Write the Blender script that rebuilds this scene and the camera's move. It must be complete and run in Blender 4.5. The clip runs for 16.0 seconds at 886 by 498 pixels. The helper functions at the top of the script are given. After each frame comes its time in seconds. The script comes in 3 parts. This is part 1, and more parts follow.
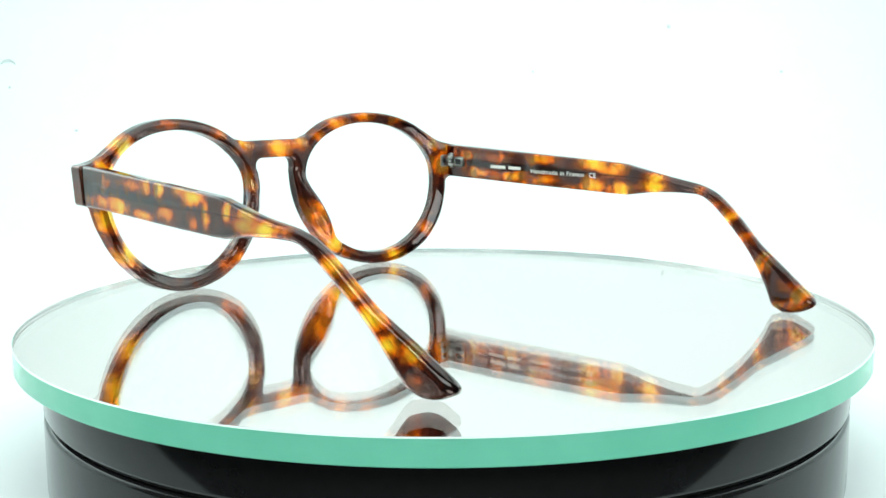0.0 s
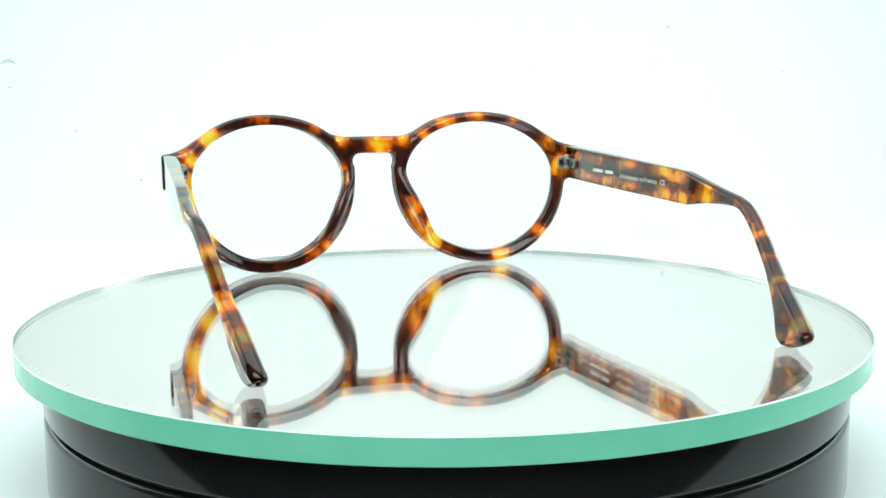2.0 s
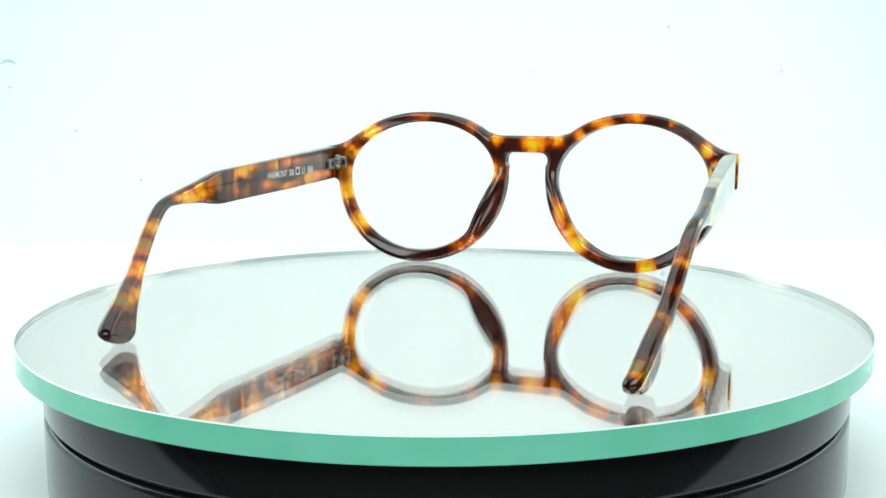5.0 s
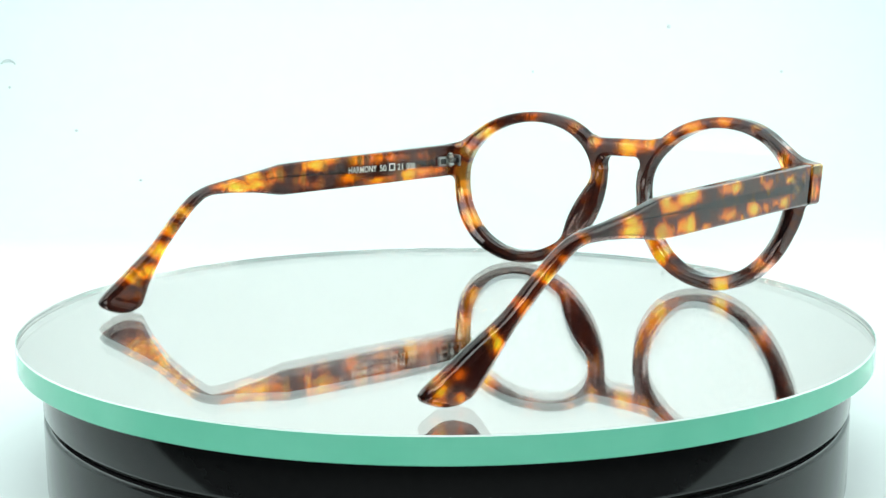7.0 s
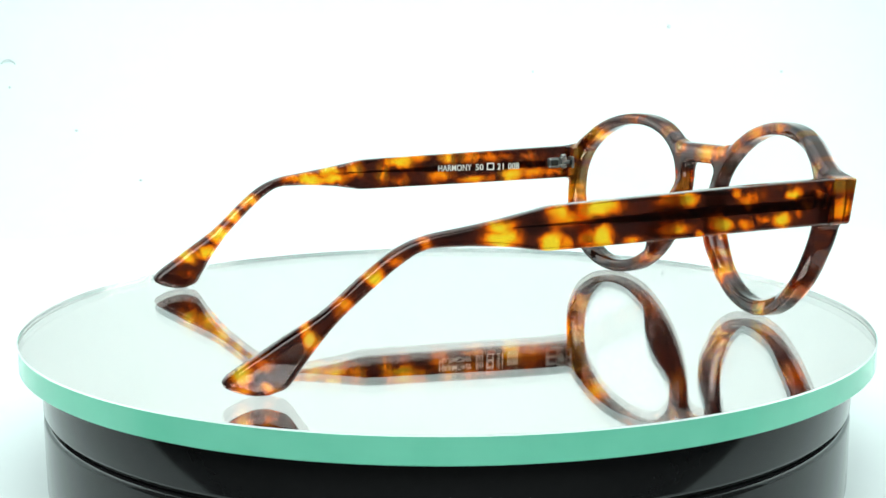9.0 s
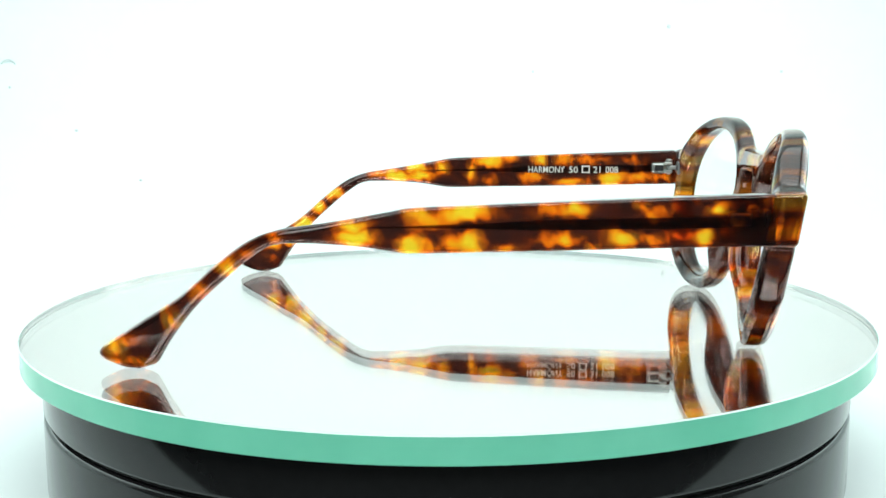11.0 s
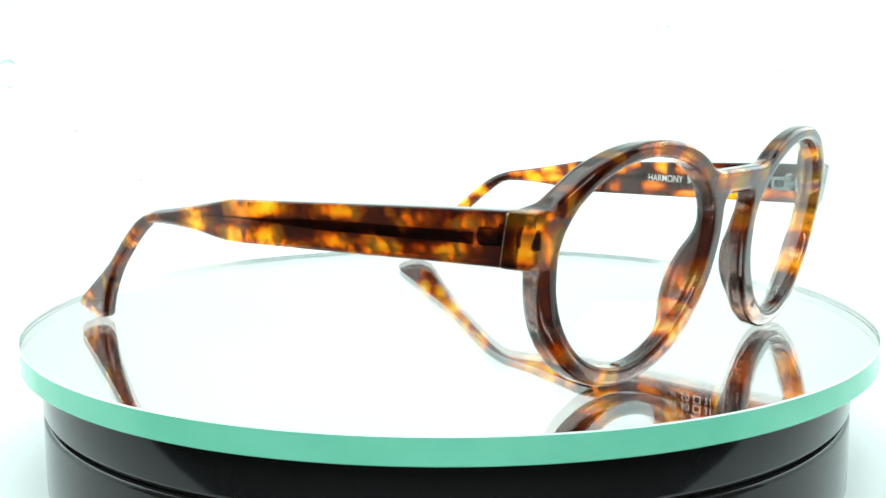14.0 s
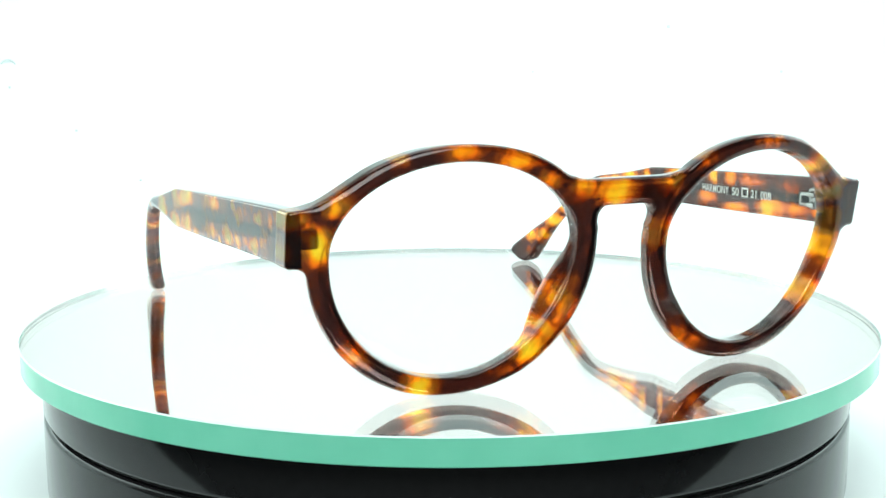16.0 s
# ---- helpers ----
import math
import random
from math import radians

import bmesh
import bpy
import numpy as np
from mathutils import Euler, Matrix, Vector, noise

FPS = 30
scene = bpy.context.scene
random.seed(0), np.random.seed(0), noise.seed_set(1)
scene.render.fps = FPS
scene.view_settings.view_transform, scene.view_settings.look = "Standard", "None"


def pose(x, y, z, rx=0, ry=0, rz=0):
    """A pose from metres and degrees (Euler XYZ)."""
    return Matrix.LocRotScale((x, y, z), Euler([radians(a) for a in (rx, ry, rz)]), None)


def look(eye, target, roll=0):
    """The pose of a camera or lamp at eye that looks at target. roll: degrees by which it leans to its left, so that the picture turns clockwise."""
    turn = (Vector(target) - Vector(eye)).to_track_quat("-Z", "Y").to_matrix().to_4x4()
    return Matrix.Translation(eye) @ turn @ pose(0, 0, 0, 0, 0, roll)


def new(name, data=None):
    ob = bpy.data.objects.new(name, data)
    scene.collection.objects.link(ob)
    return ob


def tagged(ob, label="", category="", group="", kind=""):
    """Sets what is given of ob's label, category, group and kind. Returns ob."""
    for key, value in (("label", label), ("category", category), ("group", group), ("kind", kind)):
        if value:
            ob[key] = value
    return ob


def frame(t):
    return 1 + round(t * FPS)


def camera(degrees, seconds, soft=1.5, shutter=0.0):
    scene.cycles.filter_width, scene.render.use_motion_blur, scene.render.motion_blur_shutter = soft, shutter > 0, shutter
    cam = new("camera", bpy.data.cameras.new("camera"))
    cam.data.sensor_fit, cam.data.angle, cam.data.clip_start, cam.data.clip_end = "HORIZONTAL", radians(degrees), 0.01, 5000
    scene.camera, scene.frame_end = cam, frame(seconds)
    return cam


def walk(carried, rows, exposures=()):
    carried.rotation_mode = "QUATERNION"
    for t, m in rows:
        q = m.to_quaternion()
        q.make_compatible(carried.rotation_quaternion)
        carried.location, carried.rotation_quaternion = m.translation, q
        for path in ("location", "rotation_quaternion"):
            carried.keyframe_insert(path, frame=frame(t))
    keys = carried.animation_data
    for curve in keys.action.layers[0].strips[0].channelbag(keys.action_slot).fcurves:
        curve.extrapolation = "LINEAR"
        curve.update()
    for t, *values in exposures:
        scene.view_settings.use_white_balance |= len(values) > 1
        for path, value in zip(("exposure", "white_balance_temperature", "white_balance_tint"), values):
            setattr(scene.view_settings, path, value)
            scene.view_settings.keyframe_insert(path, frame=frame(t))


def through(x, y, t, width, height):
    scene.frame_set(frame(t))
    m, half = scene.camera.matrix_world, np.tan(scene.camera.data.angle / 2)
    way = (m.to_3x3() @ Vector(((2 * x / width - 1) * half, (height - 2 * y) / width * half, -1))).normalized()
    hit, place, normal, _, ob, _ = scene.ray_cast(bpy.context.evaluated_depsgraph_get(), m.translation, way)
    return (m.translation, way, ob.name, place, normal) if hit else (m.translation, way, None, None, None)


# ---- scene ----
MM = 0.001

# ---- camera: on a stand, still ----
cam = camera(42.24, 16.0, soft=1.5)
EYE = Vector((0.0, -0.305, 0.0642))
YAW, PITCH = -0.002525, 0.153057
AIM = EYE + Vector((math.sin(YAW) * math.cos(PITCH), math.cos(YAW) * math.cos(PITCH), -math.sin(PITCH)))
CAM = look(EYE, AIM, -0.238)
walk(cam, [(0.0, CAM), (16.0, CAM)],
     exposures=[(0.0, -0.92), (3.5, -1.02), (7.0, -1.03), (9.0, -0.94), (12.0, -0.86), (13.5, -0.77), (16.0, -0.76)])

# ---- world and light: a white photo tent lit from its roof and sides, in a dim room, with an added front fill ----
world = bpy.data.worlds.new("dim_room_air")
world.use_nodes = True
world.node_tree.nodes["Background"].inputs[0].default_value = (0.5, 0.55, 0.6, 1)
world.node_tree.nodes["Background"].inputs[1].default_value = 0.02
scene.world = world

TENT_X, TENT_BACK, TENT_FRONT, FLOOR_Z, TENT_TOP, WALL_FRONT = 0.42, 0.62, -0.11, -0.042, 0.56, -0.09


def area(name, m, sx, sy, watts, color):
    data = bpy.data.lights.new(name, "AREA")
    data.shape, data.size, data.size_y, data.energy, data.color = "RECTANGLE", sx, sy, watts, color
    ob = new(name, data)
    ob.matrix_basis = m
    return ob


COOL = (0.875, 1.0, 0.982)
area("roof_light", look((0, 0.10, TENT_TOP - 0.012), (0, 0.1001, 0)), 0.62, 0.40, 2.8, COOL)
area("side_light", look((-TENT_X + 0.012, 0.17, 0.16), (0, 0.16, 0.03)), 0.44, 0.44, 2.5, COOL)
area("side_light", look((TENT_X - 0.012, 0.17, 0.16), (0, 0.16, 0.03)), 0.44, 0.44, 2.5, COOL)
# unseen fill outside the tent, added to brighten the plate edge and drum
area("front_fill", look((0, -0.62, 0.62), (0, 0, 0)), 0.8, 0.5, 14.0, COOL)


# ---- materials ----
def material(name):
    m = bpy.data.materials.new(name)
    m.use_nodes = True
    m.node_tree.nodes.clear()
    return m, m.node_tree.nodes, m.node_tree.links


def node(nodes, kind, **values):
    n = nodes.new(kind)
    for k, v in values.items():
        n.inputs[k.replace("_", " ")].default_value = v
    return n


def finish(nodes, links, socket):
    out = nodes.new("ShaderNodeOutputMaterial")
    links.new(socket, out.inputs["Surface"])


def simple(name, color, rough, metal=0.0, spread=0.08, scale=60.0, bump=0.0, bump_scale=400.0, coat=0.0, specular=0.5):
    """A principled surface with two scales of variation in tone and roughness."""
    m, nodes, links = material(name)
    p = node(nodes, "ShaderNodeBsdfPrincipled", Metallic=metal, Roughness=rough)
    p.inputs["Coat Weight"].default_value = coat
    p.inputs["Specular IOR Level"].default_value = specular
    tc = nodes.new("ShaderNodeTexCoord")
    big = node(nodes, "ShaderNodeTexNoise", Scale=scale, Detail=3.0)
    fine = node(nodes, "ShaderNodeTexNoise", Scale=scale * 11, Detail=4.0)
    links.new(tc.outputs["Object"], big.inputs["Vector"])
    links.new(tc.outputs["Object"], fine.inputs["Vector"])
    mix = nodes.new("ShaderNodeMath")
    mix.operation = "ADD"
    links.new(big.outputs["Fac"], mix.inputs[0])
    links.new(fine.outputs["Fac"], mix.inputs[1])
    ramp = nodes.new("ShaderNodeMapRange")
    ramp.inputs["From Min"].default_value, ramp.inputs["From Max"].default_value = 0.6, 1.4
    ramp.inputs["To Min"].default_value, ramp.inputs["To Max"].default_value = 1 - spread, 1 + spread
    links.new(mix.outputs[0], ramp.inputs["Value"])
    tint = nodes.new("ShaderNodeVectorMath")
    tint.operation = "SCALE"
    tint.inputs[0].default_value = color
    links.new(ramp.outputs[0], tint.inputs["Scale"])
    links.new(tint.outputs[0], p.inputs["Base Color"])
    rr = nodes.new("ShaderNodeMapRange")
    rr.inputs["To Min"].default_value, rr.inputs["To Max"].default_value = rough * 0.8, min(1, rough * 1.2)
    links.new(fine.outputs["Fac"], rr.inputs["Value"])
    links.new(rr.outputs[0], p.inputs["Roughness"])
    if bump:
        g = node(nodes, "ShaderNodeTexNoise", Scale=bump_scale, Detail=4.0)
        links.new(tc.outputs["Object"], g.inputs["Vector"])
        b = node(nodes, "ShaderNodeBump", Strength=bump, Distance=0.0004)
        links.new(g.outputs["Fac"], b.inputs["Height"])
        links.new(b.outputs[0], p.inputs["Normal"])
    finish(nodes, links, p.outputs[0])
    return m


def gloss(nodes, links, rise, base):
    """The share of gloss: base when seen straight on, rising towards grazing views, alike from both sides."""
    lw = node(nodes, "ShaderNodeLayerWeight", Blend=0.5)
    up = nodes.new("ShaderNodeMath")
    up.operation = "POWER"
    up.inputs[1].default_value = 4.2
    links.new(lw.outputs["Facing"], up.inputs[0])
    ma = nodes.new("ShaderNodeMath")
    ma.operation = "MULTIPLY_ADD"
    ma.inputs[1].default_value, ma.inputs[2].default_value = rise, base
    links.new(up.outputs[0], ma.inputs[0])
    return ma.outputs[0]


def tortoise(name, run, rough=0.055, through=0.97):
    """Polished tortoiseshell acetate: amber clouds in dark brown, partly see-through for light, under a gloss."""
    m, nodes, links = material(name)
    at = nodes.new("ShaderNodeAttribute")
    at.attribute_name = "amber"
    tc = nodes.new("ShaderNodeTexCoord")
    # chips of sheet stock, bent by a slow swirl, and a fine cloudiness inside them
    swirl = node(nodes, "ShaderNodeTexNoise", Scale=170.0, Detail=2.0)
    links.new(tc.outputs["Object"], swirl.inputs["Vector"])
    bend = nodes.new("ShaderNodeVectorMath")
    bend.operation = "MULTIPLY_ADD"
    bend.inputs[1].default_value = (0.006, 0.006, 0.006)
    links.new(swirl.outputs["Color"], bend.inputs[0])
    links.new(tc.outputs["Object"], bend.inputs[2])
    tall = nodes.new("ShaderNodeVectorMath")
    tall.operation = "MULTIPLY"
    tall.inputs[1].default_value = run
    links.new(bend.outputs[0], tall.inputs[0])
    chips = nodes.new("ShaderNodeTexVoronoi")
    chips.feature = "SMOOTH_F1"
    chips.inputs["Scale"].default_value, chips.inputs["Smoothness"].default_value = 190.0, 0.3
    links.new(tall.outputs[0], chips.inputs["Vector"])
    chip = nodes.new("ShaderNodeSeparateColor")
    links.new(chips.outputs["Color"], chip.inputs[0])
    fine = node(nodes, "ShaderNodeTexNoise", Scale=620.0, Detail=4.0, Roughness=0.6, Distortion=0.6)
    links.new(tc.outputs["Object"], fine.inputs["Vector"])
    add = nodes.new("ShaderNodeMath")
    add.operation = "MULTIPLY_ADD"
    add.inputs[1].default_value = 0.09
    links.new(fine.outputs["Fac"], add.inputs[0])
    links.new(at.outputs["Fac"], add.inputs[2])
    more = nodes.new("ShaderNodeMath")
    more.operation = "MULTIPLY_ADD"
    more.inputs[1].default_value = 0.15
    links.new(chip.outputs[0], more.inputs[0])
    links.new(add.outputs[0], more.inputs[2])
    sub = nodes.new("ShaderNodeMath")
    sub.operation = "SUBTRACT"
    sub.inputs[1].default_value = 0.085
    links.new(more.outputs[0], sub.inputs[0])
    ramp = nodes.new("ShaderNodeValToRGB")
    e = ramp.color_ramp.elements
    e[0].position, e[0].color = 0.06, (0.016, 0.0034, 0.0026, 1)
    e[1].position, e[1].color = 0.93, (1.0, 0.56, 0.012, 1)
    for pos, col in ((0.25, (0.040, 0.0050, 0.0022, 1)), (0.35, (0.15, 0.013, 0.001, 1)), (0.46, (0.52, 0.046, 0.001, 1)), (0.59, (1.0, 0.130, 0.001, 1)), (0.75, (1.0, 0.29, 0.002, 1))):
        k = e.new(pos)
        k.color = col
    links.new(sub.outputs[0], ramp.inputs[0])
    dif = node(nodes, "ShaderNodeBsdfDiffuse")
    tra = node(nodes, "ShaderNodeBsdfTranslucent")
    links.new(ramp.outputs[0], dif.inputs["Color"])
    # light crosses two faces: each takes half of the tint
    half = node(nodes, "ShaderNodeGamma", Gamma=0.42)
    links.new(ramp.outputs[0], half.inputs["Color"])
    spread = node(nodes, "ShaderNodeGamma", Gamma=0.5)
    links.new(ramp.outputs[0], spread.inputs["Color"])
    links.new(spread.outputs[0], tra.inputs["Color"])
    straight = node(nodes, "ShaderNodeBsdfGlass", Roughness=0.12, IOR=1.42)
    links.new(half.outputs[0], straight.inputs["Color"])
    passing = node(nodes, "ShaderNodeMixShader", Fac=0.93)
    links.new(tra.outputs[0], passing.inputs[1])
    links.new(straight.outputs[0], passing.inputs[2])
    body = node(nodes, "ShaderNodeMixShader", Fac=through)
    links.new(dif.outputs[0], body.inputs[1])
    links.new(passing.outputs[0], body.inputs[2])
    gl = node(nodes, "ShaderNodeBsdfGlossy", Roughness=rough)
    gl.inputs["Color"].default_value = (1, 1, 1, 1)
    fr = gloss(nodes, links, 0.92, 0.038)
    wav = node(nodes, "ShaderNodeTexNoise", Scale=160.0, Detail=2.0)
    links.new(tc.outputs["Object"], wav.inputs["Vector"])
    bmp = node(nodes, "ShaderNodeBump", Strength=0.05, Distance=0.0004)
    links.new(wav.outputs["Fac"], bmp.inputs["Height"])
    links.new(bmp.outputs[0], gl.inputs["Normal"])
    mix = nodes.new("ShaderNodeMixShader")
    links.new(fr, mix.inputs[0])
    links.new(body.outputs[0], mix.inputs[1])
    links.new(gl.outputs[0], mix.inputs[2])
    finish(nodes, links, mix.outputs[0])
    return m


def clear(name, color, ior=1.5, rough=0.0):
    m, nodes, links = material(name)
    g = node(nodes, "ShaderNodeBsdfGlass", IOR=ior, Roughness=rough)
    g.inputs["Color"].default_value = (*color, 1)
    finish(nodes, links, g.outputs[0])
    return m


def lens_glass(name, rough, base, rise):
    """Clear plastic: lets light straight through, glossier towards grazing views."""
    m, nodes, links = material(name)
    tr = node(nodes, "ShaderNodeBsdfTransparent")
    tr.inputs["Color"].default_value = (1.0, 1.0, 1.0, 1)
    gl = node(nodes, "ShaderNodeBsdfGlossy", Roughness=rough)
    share = gloss(nodes, links, rise, base)
    mix = nodes.new("ShaderNodeMixShader")
    links.new(share, mix.inputs[0])
    links.new(tr.outputs[0], mix.inputs[1])
    links.new(gl.outputs[0], mix.inputs[2])
    finish(nodes, links, mix.outputs[0])
    return m


def ground_edge():
    """The ground edge of thick float glass: milky green, lets some light through."""
    m, nodes, links = material("ground_glass_edge")
    tc = nodes.new("ShaderNodeTexCoord")
    n1 = node(nodes, "ShaderNodeTexNoise", Scale=70.0, Detail=3.0)
    links.new(tc.outputs["Object"], n1.inputs["Vector"])
    ramp = nodes.new("ShaderNodeValToRGB")
    ramp.color_ramp.elements[0].position, ramp.color_ramp.elements[0].color = 0.3, (0.25, 0.88, 0.62, 1)
    ramp.color_ramp.elements[1].position, ramp.color_ramp.elements[1].color = 0.7, (0.29, 0.93, 0.67, 1)
    links.new(n1.outputs["Fac"], ramp.inputs[0])
    dif = node(nodes, "ShaderNodeBsdfDiffuse")
    tra = node(nodes, "ShaderNodeBsdfTranslucent")
    links.new(ramp.outputs[0], dif.inputs["Color"])
    links.new(ramp.outputs[0], tra.inputs["Color"])
    body = node(nodes, "ShaderNodeMixShader", Fac=0.4)
    links.new(dif.outputs[0], body.inputs[1])
    links.new(tra.outputs[0], body.inputs[2])
    gl = node(nodes, "ShaderNodeBsdfGlossy", Roughness=0.14)
    gl.inputs["Color"].default_value = (0.98, 0.98, 0.97, 1)
    fr = node(nodes, "ShaderNodeFresnel", IOR=1.5)
    mix = nodes.new("ShaderNodeMixShader")
    links.new(fr.outputs[0], mix.inputs[0])
    links.new(body.outputs[0], mix.inputs[1])
    links.new(gl.outputs[0], mix.inputs[2])
    finish(nodes, links, mix.outputs[0])
    return m


ACETATE = tortoise("tortoiseshell_acetate", (1.0, 0.15, 0.62))
TEMPLE_ACETATE = tortoise("temple_tortoiseshell", (0.15, 1.0, 0.62))
LACQUER = lens_glass("clear_lacquer", 0.14, 0.03, 0.62)
LENS = lens_glass("clear_lens", 0.01, 0.015, 0.32)
PLATE_GLASS = clear("float_glass", (0.988, 0.976, 0.970), 1.5)
EDGE = ground_edge()
ARRIS = simple("polished_glass_arris", (0.76, 0.85, 0.82), 0.2, spread=0.06, scale=60)
SILVER = simple("silvered_back", (0.965, 0.882, 0.868), 0.015, metal=1.0, spread=0.01, scale=20)
BLACK = simple("black_gloss_plastic", (0.012, 0.012, 0.0125), 0.11, spread=0.15, scale=40, bump=0.01, specular=0.35)
BLACK_MATT = simple("black_matt_plastic", (0.008, 0.008, 0.008), 0.6, spread=0.15)
PAPER = simple("white_tent_cloth", (0.812, 0.868, 0.863), 0.9, spread=0.015, scale=6, bump=0.03, bump_scale=900, specular=0.1)
DARK_TABLE = simple("dark_table_top", (0.03, 0.03, 0.032), 0.55, spread=0.2, scale=14)
ROOM = simple("dim_room_wall", (0.12, 0.12, 0.12), 0.9, spread=0.1, scale=2)
STEEL = simple("brushed_hinge_steel", (0.36, 0.37, 0.35), 0.34, metal=1.0, spread=0.12, scale=500)
CORE = simple("browned_core_steel", (0.11, 0.045, 0.018), 0.5, metal=0.2, spread=0.15, scale=300)
PRINT = simple("silver_print", (0.90, 0.88, 0.80), 0.4, metal=0.0, spread=0.05, scale=900)
SPECK = simple("dust_grey", (0.60, 0.63, 0.64), 0.9, spread=0.1, scale=900)


# ---- mesh helpers ----
def part(name, bm, mat, parent=None, label="", smooth=False):
    """One bmesh as one mesh object, under a thing or a part."""
    me = bpy.data.meshes.new(name)
    bm.to_mesh(me)
    bm.free()
    return put(name, me, mat, parent, label, smooth)


def put(name, me, mat, parent=None, label="", smooth=False):
    for m in (mat if isinstance(mat, (list, tuple)) else (mat,)):
        me.materials.append(m)
    if smooth:
        me.polygons.foreach_set("use_smooth", [True] * len(me.polygons))
    ob = new(name, me)
    if parent:
        ob.parent = parent
    return tagged(ob, label=label)


def thing(name, label, category, kind="", group=""):
    ob = new(name)
    ob.empty_display_size = 0.02
    return tagged(ob, label, category, group, kind)


def lathe(profile, n=180):
    """A body of revolution from (radius, height) pairs in mm."""
    bm = bmesh.new()
    rings = []
    for r, z in profile:
        if r < 1e-6:
            rings.append([bm.verts.new((0, 0, z * MM))])
        else:
            rings.append([bm.verts.new((r * MM * math.cos(2 * math.pi * k / n), r * MM * math.sin(2 * math.pi * k / n), z * MM)) for k in range(n)])
    for a, b in zip(rings, rings[1:]):
        for k in range(n):
            va, vb = [a[k % len(a)], a[(k + 1) % len(a)]], [b[(k + 1) % len(b)], b[k % len(b)]]
            face = list(dict.fromkeys(va + vb))
            if len(face) > 2:
                bm.faces.new(face)
    bmesh.ops.recalc_face_normals(bm, faces=bm.faces)
    return bm


def box(x0, x1, y0, y1, z0, z1, bevel=0.0, seg=2):
    """A box in mm with rounded edges."""
    bm = bmesh.new()
    bmesh.ops.create_cube(bm, size=1)
    for v in bm.verts:
        v.co = Vector((x0 + (x1 - x0) * (v.co.x + 0.5), y0 + (y1 - y0) * (v.co.y + 0.5), z0 + (z1 - z0) * (v.co.z + 0.5))) * MM
    if bevel:
        bmesh.ops.bevel(bm, geom=list(bm.edges), offset=bevel * MM, segments=seg, profile=0.5, affect="EDGES")
    return bm


# ---- the tent, the table and the room ----
def tent():
    """White cloth: floor sweeping up into the back, two sides and a roof, each with thickness."""
    bm = bmesh.new()
    prof = [(TENT_FRONT, FLOOR_Z)]
    r = 0.18
    for k in range(13):
        a = math.pi / 2 * k / 12
        prof.append((TENT_BACK - r + r * math.sin(a), FLOOR_Z + r - r * math.cos(a)))
    prof.append((TENT_BACK, TENT_TOP))
    outer = [(y + (0.004 if z > FLOOR_Z + 1e-4 else 0), z - 0.004) for y, z in prof]
    rows = [[bm.verts.new((x, y, z)) for y, z in prof] for x in (-TENT_X, TENT_X)]
    for a in range(len(prof) - 1):
        bm.faces.new((rows[0][a], rows[1][a], rows[1][a + 1], rows[0][a + 1]))
    low = [[bm.verts.new((x, y, z)) for y, z in outer] for x in (-TENT_X, TENT_X)]
    for a in range(len(prof) - 1):
        bm.faces.new((low[0][a + 1], low[1][a + 1], low[1][a], low[0][a]))
    bm.faces.new((rows[1][0], rows[0][0], low[0][0], low[1][0]))
    tagged(part("backdrop", bm, PAPER, smooth=True), "seamless white sweep of a photo tent", "backdrop", kind="structure")
    for sign, nm in ((-1, "wall_west"), (1, "wall_east")):
        a, b = sorted((sign * TENT_X * 1000, sign * (TENT_X * 1000 + 4)))
        tagged(part(nm, box(a, b, WALL_FRONT * 1000, TENT_BACK * 1000, FLOOR_Z * 1000, TENT_TOP * 1000), PAPER),
               "white cloth side of a photo tent", "wall", kind="structure")
    tagged(part("ceiling", box(-TENT_X * 1000, TENT_X * 1000, WALL_FRONT * 1000, TENT_BACK * 1000, TENT_TOP * 1000, TENT_TOP * 1000 + 4), PAPER),
           "white cloth roof of a photo tent", "ceiling", kind="structure")
    tagged(part("floor", box(-850, 850, -850, 850, FLOOR_Z * 1000 - 40, FLOOR_Z * 1000 - 8), DARK_TABLE), "dark table top under the photo tent", "table top", kind="structure")
    for nm, b in (("wall_south", (-870, 870, -870, -850, -90, 1000)), ("wall_north", (-870, 870, 850, 870, -90, 1000)),
                  ("wall_left", (-870, -850, -850, 850, -90, 1000)), ("wall_right", (850, 870, -850, 850, -90, 1000)),
                  ("ceiling_room", (-870, 870, -870, 870, 1000, 1020))):
        tagged(part(nm, box(*b), ROOM), "dim grey wall of the room", "wall", kind="structure")


tent()


# ---- the turntable and its glass plate ----
R_PLATE, T_PLATE, TOP_Z = 109.9, 5.8, 0.5
PLATE_OFF = (-0.69, 0.41)


def turntable():
    t = thing("turntable", "round black glossy plastic display turntable on white cloth", "turntable")
    z0 = TOP_Z - T_PLATE - 0.02
    part("base", lathe([(0, -18.0), (102.1, -18.0), (103.4, -18.05), (104.1, -18.5), (104.3, -19.3), (104.3, -36), (103.8, -38.2), (102.3, -39.6), (99.5, -40.2), (99.1, -41.95), (0, -41.95)]), BLACK, t, smooth=True)
    part("seam", lathe([(0, -17.2), (102.7, -17.2), (102.7, -17.9), (0, -17.9)]), BLACK_MATT, t)
    p = part("platter", lathe([(0, z0), (103.1, z0), (103.8, z0 - 0.15), (104.2, z0 - 0.7), (104.3, z0 - 1.2), (104.3, -15.9), (104.1, -16.7), (103.4, -17.1), (0, -17.15)]), BLACK, t, smooth=True)
    return t, p


